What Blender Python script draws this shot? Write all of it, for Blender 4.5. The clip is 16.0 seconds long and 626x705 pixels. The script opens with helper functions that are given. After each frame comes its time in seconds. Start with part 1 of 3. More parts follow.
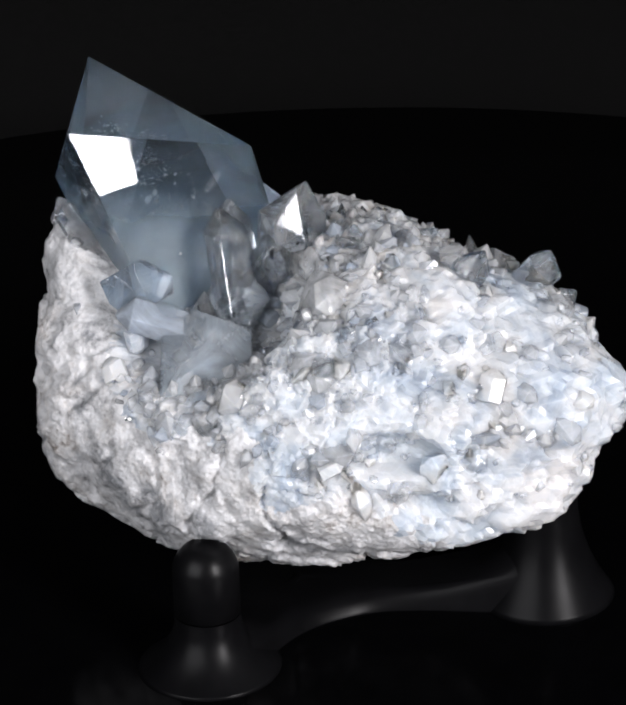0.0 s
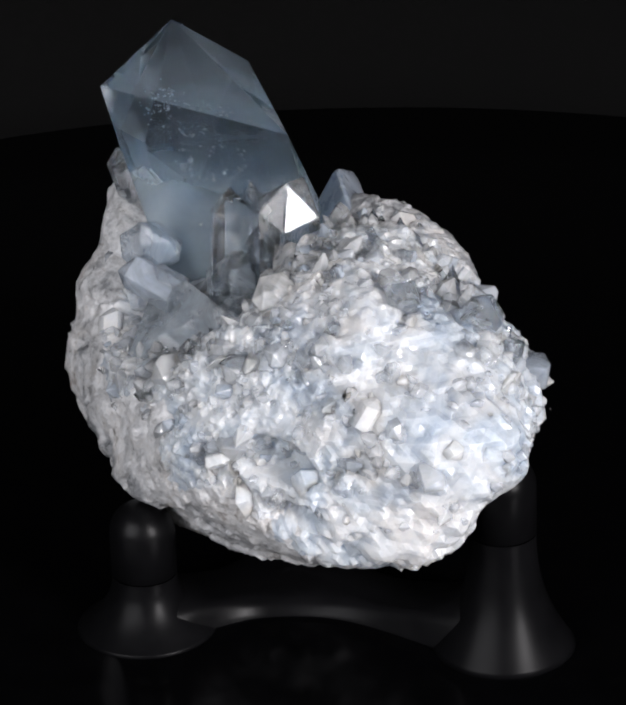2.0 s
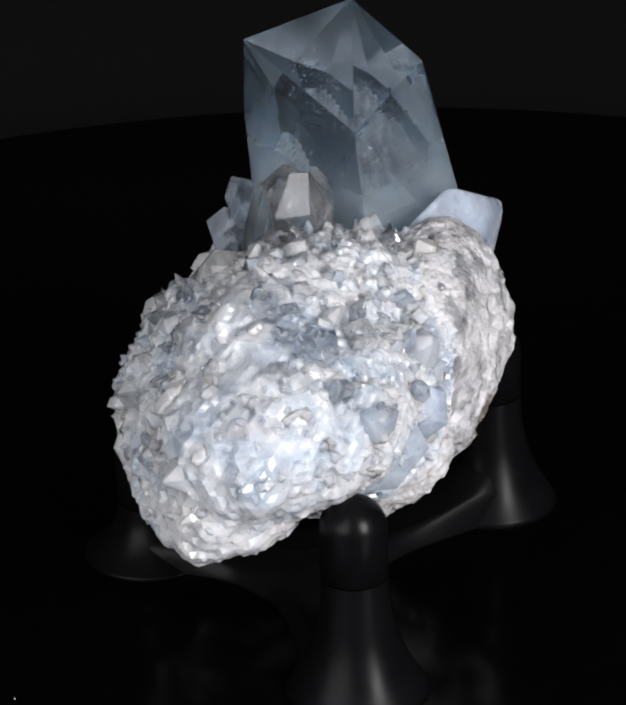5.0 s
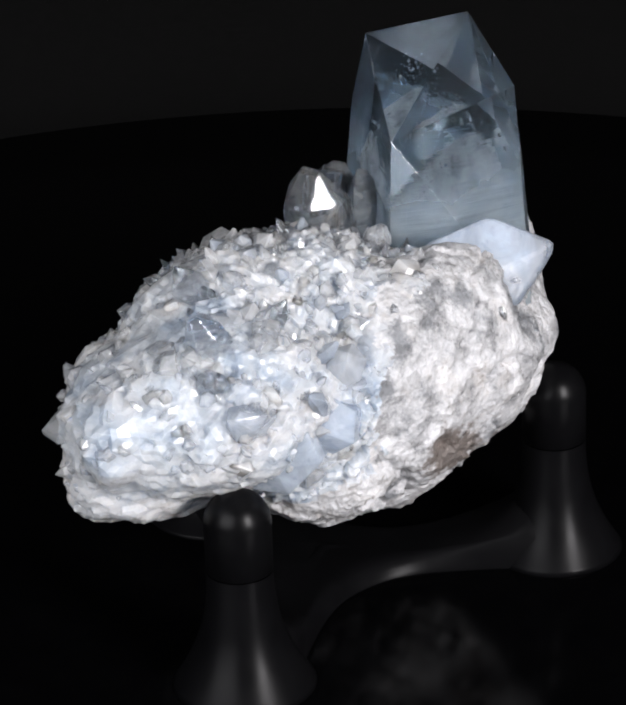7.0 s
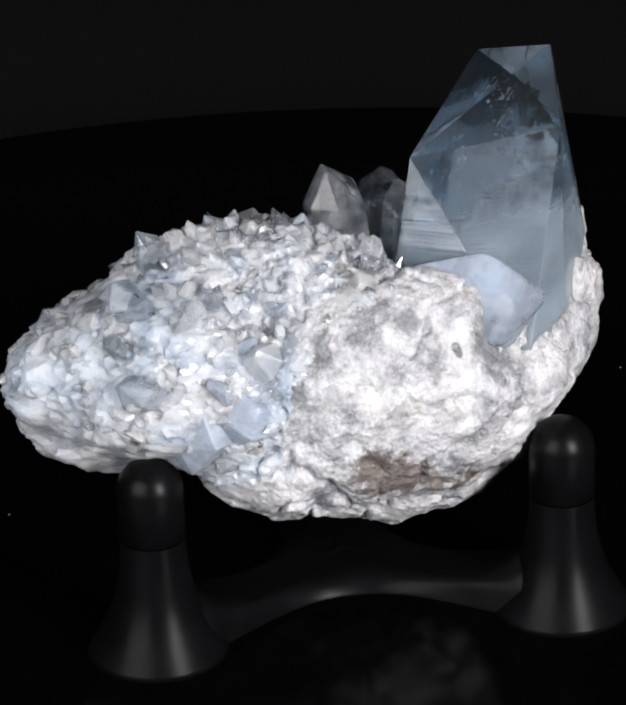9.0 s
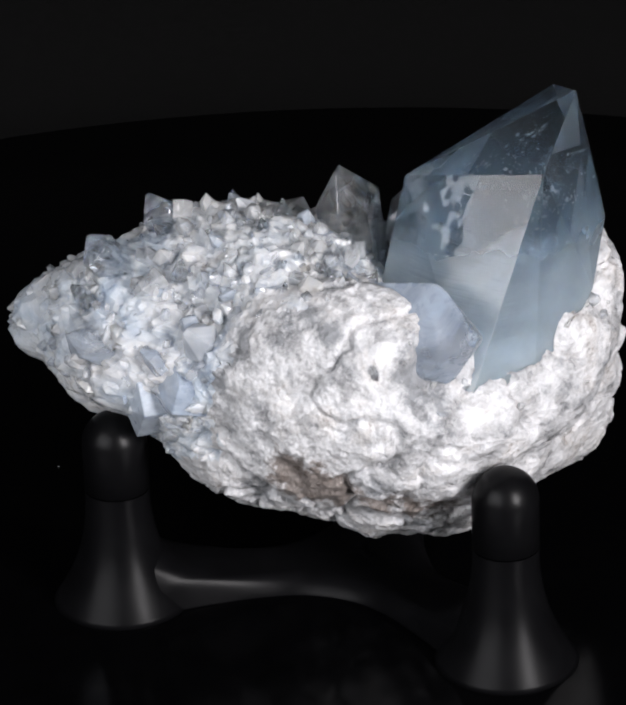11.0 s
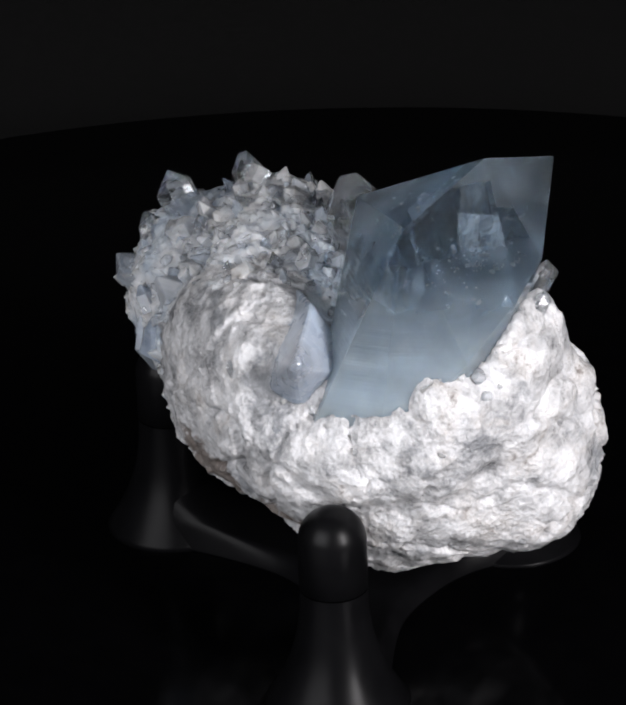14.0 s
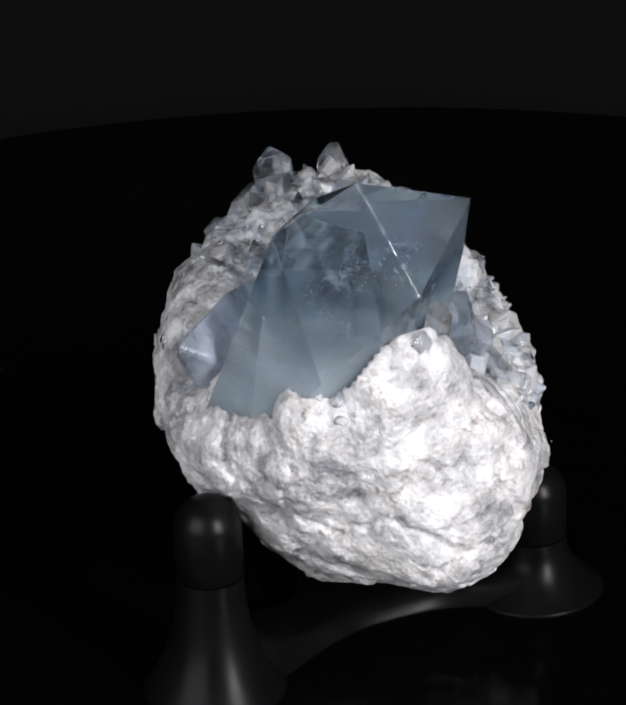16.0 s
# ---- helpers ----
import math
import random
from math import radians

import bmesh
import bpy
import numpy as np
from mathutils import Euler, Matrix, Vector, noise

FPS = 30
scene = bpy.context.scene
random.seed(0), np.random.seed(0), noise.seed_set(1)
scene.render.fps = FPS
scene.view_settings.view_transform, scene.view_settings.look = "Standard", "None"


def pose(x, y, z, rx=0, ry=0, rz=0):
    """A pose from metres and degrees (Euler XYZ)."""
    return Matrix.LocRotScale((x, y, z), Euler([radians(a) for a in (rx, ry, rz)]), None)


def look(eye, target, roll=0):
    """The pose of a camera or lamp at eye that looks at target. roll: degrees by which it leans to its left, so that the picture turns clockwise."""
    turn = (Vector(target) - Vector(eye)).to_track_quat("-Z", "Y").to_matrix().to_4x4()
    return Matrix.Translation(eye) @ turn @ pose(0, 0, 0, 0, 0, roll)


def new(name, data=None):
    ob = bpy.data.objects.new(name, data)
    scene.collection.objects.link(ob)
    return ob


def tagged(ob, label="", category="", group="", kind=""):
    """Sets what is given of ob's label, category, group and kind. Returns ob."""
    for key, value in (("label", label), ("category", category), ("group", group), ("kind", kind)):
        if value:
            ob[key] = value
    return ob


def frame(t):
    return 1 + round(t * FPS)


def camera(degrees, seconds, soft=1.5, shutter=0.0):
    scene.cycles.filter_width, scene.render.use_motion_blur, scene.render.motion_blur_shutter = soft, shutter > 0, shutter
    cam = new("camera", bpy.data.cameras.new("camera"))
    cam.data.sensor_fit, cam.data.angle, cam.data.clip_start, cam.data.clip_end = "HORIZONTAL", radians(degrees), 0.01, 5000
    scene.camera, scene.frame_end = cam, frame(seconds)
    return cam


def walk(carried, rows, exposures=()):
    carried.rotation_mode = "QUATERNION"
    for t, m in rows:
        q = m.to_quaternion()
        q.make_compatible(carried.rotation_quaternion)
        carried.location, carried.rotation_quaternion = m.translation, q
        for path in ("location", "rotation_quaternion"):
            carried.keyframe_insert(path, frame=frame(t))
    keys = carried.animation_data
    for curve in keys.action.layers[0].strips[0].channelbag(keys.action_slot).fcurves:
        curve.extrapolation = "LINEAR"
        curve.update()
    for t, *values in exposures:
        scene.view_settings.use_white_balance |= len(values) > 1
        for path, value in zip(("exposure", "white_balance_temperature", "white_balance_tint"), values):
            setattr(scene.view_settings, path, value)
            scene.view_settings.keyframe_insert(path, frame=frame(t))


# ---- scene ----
# ---- camera: stands still before the turntable ----
cam = camera(10.36, 16.0, soft=2.6)
EYE = (-0.00205, -0.45104, 0.25338)
AIM = (-0.00205, 0.0, 0.03768)
CAM = look(EYE, AIM, -1.95)
walk(cam, [(0, CAM), (16, CAM)])

MM = 0.001
BASE = 37.6          # height of the turning axis's zero above the turntable, mm
SPIN = -14.943       # degrees a second, clockwise from above


# ---- light: dim studio, two soft boxes ----
world = bpy.data.worlds.new("studio")
scene.world = world
world.use_nodes = True
world.node_tree.nodes["Background"].inputs["Color"].default_value = (0.8, 0.9, 1.0, 1)
world.node_tree.nodes["Background"].inputs["Strength"].default_value = 0.004


def soft_box(name, eye, aim, width, height, watts, colour, spread):
    lamp = bpy.data.lights.new(name, "AREA")
    lamp.shape, lamp.size, lamp.size_y = "RECTANGLE", width, height
    lamp.energy, lamp.color, lamp.spread = watts, colour, radians(spread)
    ob = new(name, lamp)
    ob.matrix_world = look(eye, aim)
    return ob


soft_box("soft_box_right", (0.35, -0.46, 0.25), (0, 0, 0.04), 0.14, 0.32, 1.45, (1.0, 0.965, 0.985), 90)
soft_box("soft_box_left", (-0.36, -0.45, 0.28), (0, 0, 0.04), 0.50, 0.45, 1.6, (0.975, 0.965, 1.0), 120)


# ---- materials ----
def material(name):
    m = bpy.data.materials.new(name)
    m.use_nodes = True
    return m, m.node_tree.nodes, m.node_tree.links, m.node_tree.nodes["Principled BSDF"]


def noise_node(nodes, links, scale, detail=4, rough=0.6, coord="Object", distortion=0.0):
    tc = nodes.new("ShaderNodeTexCoord")
    n = nodes.new("ShaderNodeTexNoise")
    n.inputs["Scale"].default_value = scale
    n.inputs["Detail"].default_value = detail
    n.inputs["Roughness"].default_value = rough
    n.inputs["Distortion"].default_value = distortion
    links.new(tc.outputs[coord], n.inputs["Vector"])
    return n


def ramp_node(nodes, links, source, stops):
    r = nodes.new("ShaderNodeValToRGB")
    while len(r.color_ramp.elements) < len(stops):
        r.color_ramp.elements.new(0.5)
    for e, (pos, col) in zip(r.color_ramp.elements, stops):
        e.position = pos
        e.color = (*col, 1) if len(col) == 3 else col
    links.new(source, r.inputs["Fac"])
    return r


def grey(v):
    return (v, v, v)


def bump_node(nodes, links, source, bsdf, strength, distance):
    b = nodes.new("ShaderNodeBump")
    b.inputs["Strength"].default_value = strength
    b.inputs["Distance"].default_value = distance
    links.new(source, b.inputs["Height"])
    links.new(b.outputs["Normal"], bsdf.inputs["Normal"])
    return b


def mixed(nodes, links, factor, a, b, mode="MIX"):
    m = nodes.new("ShaderNodeMix")
    m.data_type, m.blend_type = "RGBA", mode
    if isinstance(factor, float):
        m.inputs[0].default_value = factor
    else:
        links.new(factor, m.inputs[0])
    for sock, v in ((m.inputs[6], a), (m.inputs[7], b)):
        if isinstance(v, tuple):
            sock.default_value = (*v, 1)
        else:
            links.new(v, sock)
    return m.outputs[2]


def near_to(nodes, links, place, reach):
    """1 at a place on the specimen (mm), falling to 0 at its reach."""
    tc = nodes.new("ShaderNodeTexCoord")
    d = nodes.new("ShaderNodeVectorMath")
    d.operation = "DISTANCE"
    links.new(tc.outputs["Object"], d.inputs[0])
    d.inputs[1].default_value = (place[0] * MM, place[1] * MM, (place[2] + BASE) * MM)
    fall = nodes.new("ShaderNodeMapRange")
    fall.inputs["From Min"].default_value, fall.inputs["From Max"].default_value = reach * MM, 0.0
    links.new(d.outputs["Value"], fall.inputs["Value"])
    return fall.outputs["Result"]


def summed(nodes, links, a, b, by=1.0):
    m = nodes.new("ShaderNodeMath")
    m.operation = "MULTIPLY_ADD"
    links.new(b, m.inputs[0])
    m.inputs[1].default_value = by
    links.new(a, m.inputs[2])
    return m.outputs[0]


def matrix_material():
    """White sugary feldspar and quartz, grey translucent patches, cream and brown staining, a dark fissure."""
    m, nodes, links, p = material("pale_matrix_rock")
    tc = nodes.new("ShaderNodeTexCoord")
    grains = nodes.new("ShaderNodeTexVoronoi")
    links.new(tc.outputs["Object"], grains.inputs["Vector"])
    grains.inputs["Scale"].default_value = 420
    blotch = noise_node(nodes, links, 105, 8, 0.72)
    patch = noise_node(nodes, links, 260, 6, 0.68)
    fine = noise_node(nodes, links, 1500, 5, 0.7)
    stain = noise_node(nodes, links, 110, 8, 0.75, distortion=0.3)
    white = ramp_node(nodes, links, blotch.outputs["Fac"], [(0.37, (0.25, 0.26, 0.275)), (0.46, (0.56, 0.565, 0.58)), (0.57, (0.70, 0.705, 0.72))])
    mottle = ramp_node(nodes, links, patch.outputs["Fac"], [(0.36, grey(0.6)), (0.53, grey(1.0))])
    c = mixed(nodes, links, 1.0, white.outputs["Color"], mottle.outputs["Color"], "MULTIPLY")
    speck = ramp_node(nodes, links, grains.outputs["Color"], [(0.1, grey(0.74)), (0.5, grey(1.0))])
    c = mixed(nodes, links, 1.0, c, speck.outputs["Color"], "MULTIPLY")
    cream = ramp_node(nodes, links, stain.outputs["Fac"], [(0.50, grey(0.0)), (0.64, grey(0.4))])
    c = mixed(nodes, links, cream.outputs["Color"], c, (0.58, 0.54, 0.50))
    rust = stain.outputs["Fac"]
    for place, reach in (((11, 20, -9), 9), ((3, 22, -13), 8), ((-6, 23, -17), 9)):
        rust = summed(nodes, links, rust, near_to(nodes, links, place, reach), 0.27)
    rust = summed(nodes, links, rust, fine.outputs["Fac"], 0.22)
    brown = ramp_node(nodes, links, rust, [(0.70, grey(0.0)), (0.80, grey(0.85))])
    c = mixed(nodes, links, brown.outputs["Color"], c, (0.11, 0.085, 0.07))
    links.new(c, p.inputs["Base Color"])
    gloss = ramp_node(nodes, links, patch.outputs["Fac"], [(0.36, grey(0.2)), (0.6, grey(0.6))])
    links.new(gloss.outputs["Color"], p.inputs["Roughness"])
    p.inputs["Subsurface Weight"].default_value = 0.25
    p.inputs["Subsurface Radius"].default_value = (0.0009, 0.00085, 0.0008)
    p.inputs["Subsurface Scale"].default_value = 1.0
    sugar = nodes.new("ShaderNodeTexVoronoi")
    links.new(tc.outputs["Object"], sugar.inputs["Vector"])
    sugar.inputs["Scale"].default_value = 1250
    h = mixed(nodes, links, 0.45, fine.outputs["Fac"], sugar.outputs["Distance"])
    bump_node(nodes, links, h, p, 1.0, 0.0005)
    return m


def quartz_mass_material():
    """Massive quartz under the druse: white to blue-grey, translucent, glassy on its broken faces."""
    m, nodes, links, p = material("massive_quartz")
    blotch = noise_node(nodes, links, 95, 6, 0.62, distortion=1.0)
    patch = noise_node(nodes, links, 280, 5, 0.6, distortion=0.5)
    warm = noise_node(nodes, links, 60, 4, 0.6)
    white = ramp_node(nodes, links, blotch.outputs["Fac"], [(0.36, (0.38, 0.43, 0.50)), (0.47, (0.52, 0.555, 0.60)), (0.6, (0.61, 0.62, 0.64))])
    mottle = ramp_node(nodes, links, patch.outputs["Fac"], [(0.33, grey(0.84)), (0.52, grey(1.0))])
    c = mixed(nodes, links, 1.0, white.outputs["Color"], mottle.outputs["Color"], "MULTIPLY")
    tone = ramp_node(nodes, links, warm.outputs["Fac"], [(0.4, (0.95, 0.98, 1.0)), (0.65, (1.0, 0.97, 0.94))])
    c = mixed(nodes, links, 1.0, c, tone.outputs["Color"], "MULTIPLY")
    links.new(c, p.inputs["Base Color"])
    gloss = ramp_node(nodes, links, patch.outputs["Fac"], [(0.36, grey(0.1)), (0.62, grey(0.4))])
    links.new(gloss.outputs["Color"], p.inputs["Roughness"])
    p.inputs["Subsurface Weight"].default_value = 1.0
    p.inputs["Subsurface Radius"].default_value = (0.0040, 0.0042, 0.0046)
    p.inputs["Subsurface Scale"].default_value = 1.0
    bump_node(nodes, links, patch.outputs["Fac"], p, 0.3, 0.0005)
    return m


def quartz_material(name, tint, clear_low, clear_high, scale, rough=0.06, milk=0.3, root=0.0, lines=False):
    """Quartz: clear glass with milky clouds inside; root: the height below which it turns milky, m."""
    m, nodes, links, p = material(name)
    cloud = noise_node(nodes, links, scale, 5, 0.6, distortion=0.4)
    source = cloud.outputs["Fac"]
    if root:
        even = nodes.new("ShaderNodeMapRange")
        even.inputs["To Min"].default_value, even.inputs["To Max"].default_value = 0.36, 0.64
        links.new(source, even.inputs["Value"])
        source = even.outputs["Result"]
        tc = nodes.new("ShaderNodeTexCoord")
        xyz = nodes.new("ShaderNodeSeparateXYZ")
        links.new(tc.outputs["Object"], xyz.inputs[0])
        fall = nodes.new("ShaderNodeMapRange")
        fall.inputs["From Min"].default_value, fall.inputs["From Max"].default_value = root + 0.018, root - 0.012
        fall.inputs["To Min"].default_value, fall.inputs["To Max"].default_value = -0.14, 0.34
        links.new(xyz.outputs["Z"], fall.inputs["Value"])
        add = nodes.new("ShaderNodeMath")
        links.new(source, add.inputs[0])
        links.new(fall.outputs["Result"], add.inputs[1])
        source = add.outputs[0]
    clear = ramp_node(nodes, links, source, [(0.40, grey(clear_high)), (0.80, grey(clear_low))])
    links.new(clear.outputs["Color"], p.inputs["Transmission Weight"])
    own = nodes.new("ShaderNodeObjectInfo")
    isle = nodes.new("ShaderNodeNewGeometry")
    vary = nodes.new("ShaderNodeMath")
    vary.operation = "ADD"
    links.new(own.outputs["Random"], vary.inputs[0])
    links.new(isle.outputs["Random Per Island"], vary.inputs[1])
    half = nodes.new("ShaderNodeMath")
    half.operation = "MULTIPLY"
    half.inputs[1].default_value = 0.5
    links.new(vary.outputs[0], half.inputs[0])
    vein = noise_node(nodes, links, scale * 2.3, 4, 0.6)
    col = ramp_node(nodes, links, vein.outputs["Fac"], [(0.3, tuple(v * 0.82 for v in tint)), (0.7, tint)])
    hue = ramp_node(nodes, links, half.outputs[0], [(0.1, (0.97, 0.985, 1.0)), (0.5, (1, 1, 1)), (0.9, (1.0, 0.99, 0.98))])
    c = mixed(nodes, links, 1.0, col.outputs["Color"], hue.outputs["Color"], "MULTIPLY")
    links.new(c, p.inputs["Base Color"])
    p.inputs["IOR"].default_value = 1.54
    r = ramp_node(nodes, links, vein.outputs["Fac"], [(0.35, grey(rough)), (0.75, grey(rough * 2.5))])
    links.new(r.outputs["Color"], p.inputs["Roughness"])
    p.inputs["Subsurface Weight"].default_value = milk
    p.inputs["Subsurface Radius"].default_value = (0.005, 0.0054, 0.006)
    p.inputs["Subsurface Scale"].default_value = 1.0
    striae = noise_node(nodes, links, 420, 3, 0.5)
    relief = bump_node(nodes, links, striae.outputs["Fac"], p, 0.15, 0.0003)
    if lines:
        # growth lines across the prism faces
        turn = nodes.new("ShaderNodeMapping")
        turn.inputs["Rotation"].default_value = (radians(-8), radians(14), 0)
        turn.inputs["Scale"].default_value = (0.10, 0.10, 2.6)
        links.new(striae.inputs["Vector"].links[0].from_socket, turn.inputs["Vector"])
        links.new(turn.outputs["Vector"], striae.inputs["Vector"])
        swell = noise_node(nodes, links, 170, 2, 0.5)
        uneven = mixed(nodes, links, 0.55, striae.outputs["Color"], swell.outputs["Color"])
        links.new(mixed(nodes, links, 1.0, uneven, near_to(nodes, links, (-12, 18, 17), 19), "MULTIPLY"), relief.inputs["Height"])
        relief.inputs["Strength"].default_value, relief.inputs["Distance"].default_value = 0.6, 0.0014
    return m


def druse_material(name, tint, clear_low, clear_high, scale, rough=0.05):
    """Small sugary quartz: cloudy body that lets light straight through, under a glassy skin."""
    m, nodes, links, p = material(name)
    out = nodes["Material Output"]
    cloud = noise_node(nodes, links, scale, 5, 0.65, distortion=0.8)
    fine = noise_node(nodes, links, scale * 3.1, 4, 0.6)
    own = nodes.new("ShaderNodeObjectInfo")
    isle = nodes.new("ShaderNodeNewGeometry")
    vary = nodes.new("ShaderNodeMath")
    vary.operation = "ADD"
    links.new(own.outputs["Random"], vary.inputs[0])
    links.new(isle.outputs["Random Per Island"], vary.inputs[1])
    part_of = nodes.new("ShaderNodeMath")
    part_of.operation = "FRACT"
    links.new(vary.outputs[0], part_of.inputs[0])
    hue = ramp_node(nodes, links, part_of.outputs[0], [(0.1, (0.90, 0.94, 1.0)), (0.5, (1, 1, 1)), (0.9, (1.0, 0.99, 0.975))])
    col = ramp_node(nodes, links, fine.outputs["Fac"], [(0.3, tuple(v * 0.85 for v in tint)), (0.7, tint)])
    c = mixed(nodes, links, 1.0, col.outputs["Color"], hue.outputs["Color"], "MULTIPLY")
    links.new(c, p.inputs["Base Color"])
    p.inputs["Roughness"].default_value = 0.6
    p.inputs["Specular IOR Level"].default_value = 0.0
    p.inputs["Subsurface Weight"].default_value = 0.35
    p.inputs["Subsurface Radius"].default_value = (0.0018, 0.0019, 0.0021)
    p.inputs["Subsurface Scale"].default_value = 1.0
    see = nodes.new("ShaderNodeBsdfTransparent")
    see.inputs["Color"].default_value = (0.97, 0.98, 0.99, 1)
    body = nodes.new("ShaderNodeMixShader")
    clear = ramp_node(nodes, links, cloud.outputs["Fac"], [(0.34, grey(clear_high)), (0.66, grey(clear_low))])
    links.new(clear.outputs["Color"], body.inputs[0])
    links.new(p.outputs[0], body.inputs[1])
    links.new(see.outputs[0], body.inputs[2])
    gloss = nodes.new("ShaderNodeBsdfGlossy")
    r = ramp_node(nodes, links, fine.outputs["Fac"], [(0.35, grey(rough * 0.5)), (0.7, grey(rough * 1.8))])
    links.new(r.outputs["Color"], gloss.inputs["Roughness"])
    relief = bump_node(nodes, links, fine.outputs["Fac"], p, 0.25, 0.0005)
    links.new(relief.outputs["Normal"], gloss.inputs["Normal"])
    skin = nodes.new("ShaderNodeFresnel")
    skin.inputs["IOR"].default_value = 1.5
    top = nodes.new("ShaderNodeMixShader")
    links.new(skin.outputs[0], top.inputs[0])
    links.new(body.outputs[0], top.inputs[1])
    links.new(gloss.outputs[0], top.inputs[2])
    links.new(top.outputs[0], out.inputs["Surface"])
    return m


def plastic_material(name, base, rough, spec=0.5, vary=0.2, scale=160):
    m, nodes, links, p = material(name)
    n = noise_node(nodes, links, scale, 5, 0.6)
    col = ramp_node(nodes, links, n.outputs["Fac"], [(0.3, tuple((1 - vary) * b for b in base)), (0.7, tuple((1 + vary) * b for b in base))])
    links.new(col.outputs["Color"], p.inputs["Base Color"])
    r = ramp_node(nodes, links, n.outputs["Fac"], [(0.3, grey(rough * 0.85)), (0.75, grey(rough * 1.2))])
    links.new(r.outputs["Color"], p.inputs["Roughness"])
    p.inputs["Specular IOR Level"].default_value = spec
    scuff = noise_node(nodes, links, 1500, 2, 0.5)
    bump_node(nodes, links, scuff.outputs["Fac"], p, 0.05, 0.0001)
    return m


ROCK = matrix_material()
MASS = quartz_mass_material()
BLUE = quartz_material("blue_quartz", (0.56, 0.69, 0.80), 0.45, 0.978, 60, 0.015, 1.0, 0.048, True)
CLEAR = quartz_material("clear_quartz", (0.87, 0.92, 0.97), 0.72, 0.99, 120, 0.03, 0.8)
PALE_BLUE = druse_material("pale_blue_quartz", (0.60, 0.68, 0.79), 0.45, 0.85, 110)
CLOUDY = druse_material("cloudy_grey_blue_quartz", (0.46, 0.53, 0.60), 0.50, 0.85, 90)
SMOKE = quartz_material("smoky_blue_quartz", (0.56, 0.62, 0.67), 0.55, 0.92, 140, 0.04, 0.6)
FROST = druse_material("frosted_blue_quartz", (0.58, 0.66, 0.77), 0.35, 0.75, 90, 0.3)
MILKY = druse_material("milky_quartz", (0.80, 0.82, 0.84), 0.40, 0.80, 160)
SUGAR = druse_material("sugary_quartz", (0.84, 0.87, 0.90), 0.55, 0.90, 150)
STAND = plastic_material("smoky_black_acrylic", (0.003, 0.003, 0.0034), 0.33, 0.07)
PEG = plastic_material("black_rubber", (0.003, 0.003, 0.0034), 0.34, 0.11)
GLOSS = plastic_material("black_turntable_acrylic", (0.0010, 0.0010, 0.0012), 0.13, 0.10)
CLOTH = plastic_material("charcoal_cloth", (0.011, 0.011, 0.011), 0.9, 0.05, 0.1, 700)
PAINT = plastic_material("dark_studio_paint", (0.02, 0.02, 0.021), 0.8, 0.2)


# ---- helpers for meshes ----
def at(x, y, z):
    """A place on the specimen, from mm about the turning axis."""
    return Vector((x, y, z + BASE)) * MM


def link_mesh(name, bm, mat, parent=None, label="", smooth=False):
    mesh = bpy.data.meshes.new(name)
    bm.normal_update()
    bm.to_mesh(mesh)
    bm.free()
    mesh.materials.append(mat)
    if smooth:
        mesh.polygons.foreach_set("use_smooth", [True] * len(mesh.polygons))
    ob = new(name, mesh)
    ob.parent = parent
    return tagged(ob, label)


def part(name, bm, mat, parent, label="", smooth=False):
    return link_mesh(name, bm, mat, parent, label, smooth)


def thing(name, label, category):
    ob = new(name)
    ob.empty_display_size = 0.02
    return tagged(ob, label, category)


def revolve(profile, segments=64, close_top=True, close_bottom=True):
    """A turned solid about z from (radius, height) pairs, bottom to top."""
    bm = bmesh.new()
    rings = []
    for r, z in profile:
        rings.append([bm.verts.new((r * math.cos(2 * math.pi * k / segments), r * math.sin(2 * math.pi * k / segments), z)) for k in range(segments)])
    for a, b in zip(rings, rings[1:]):
        for k in range(segments):
            bm.faces.new((a[k], a[(k + 1) % segments], b[(k + 1) % segments], b[k]))
    if close_top:
        bm.faces.new(rings[-1])
    if close_bottom:
        bm.faces.new(rings[0][::-1])
    return bm


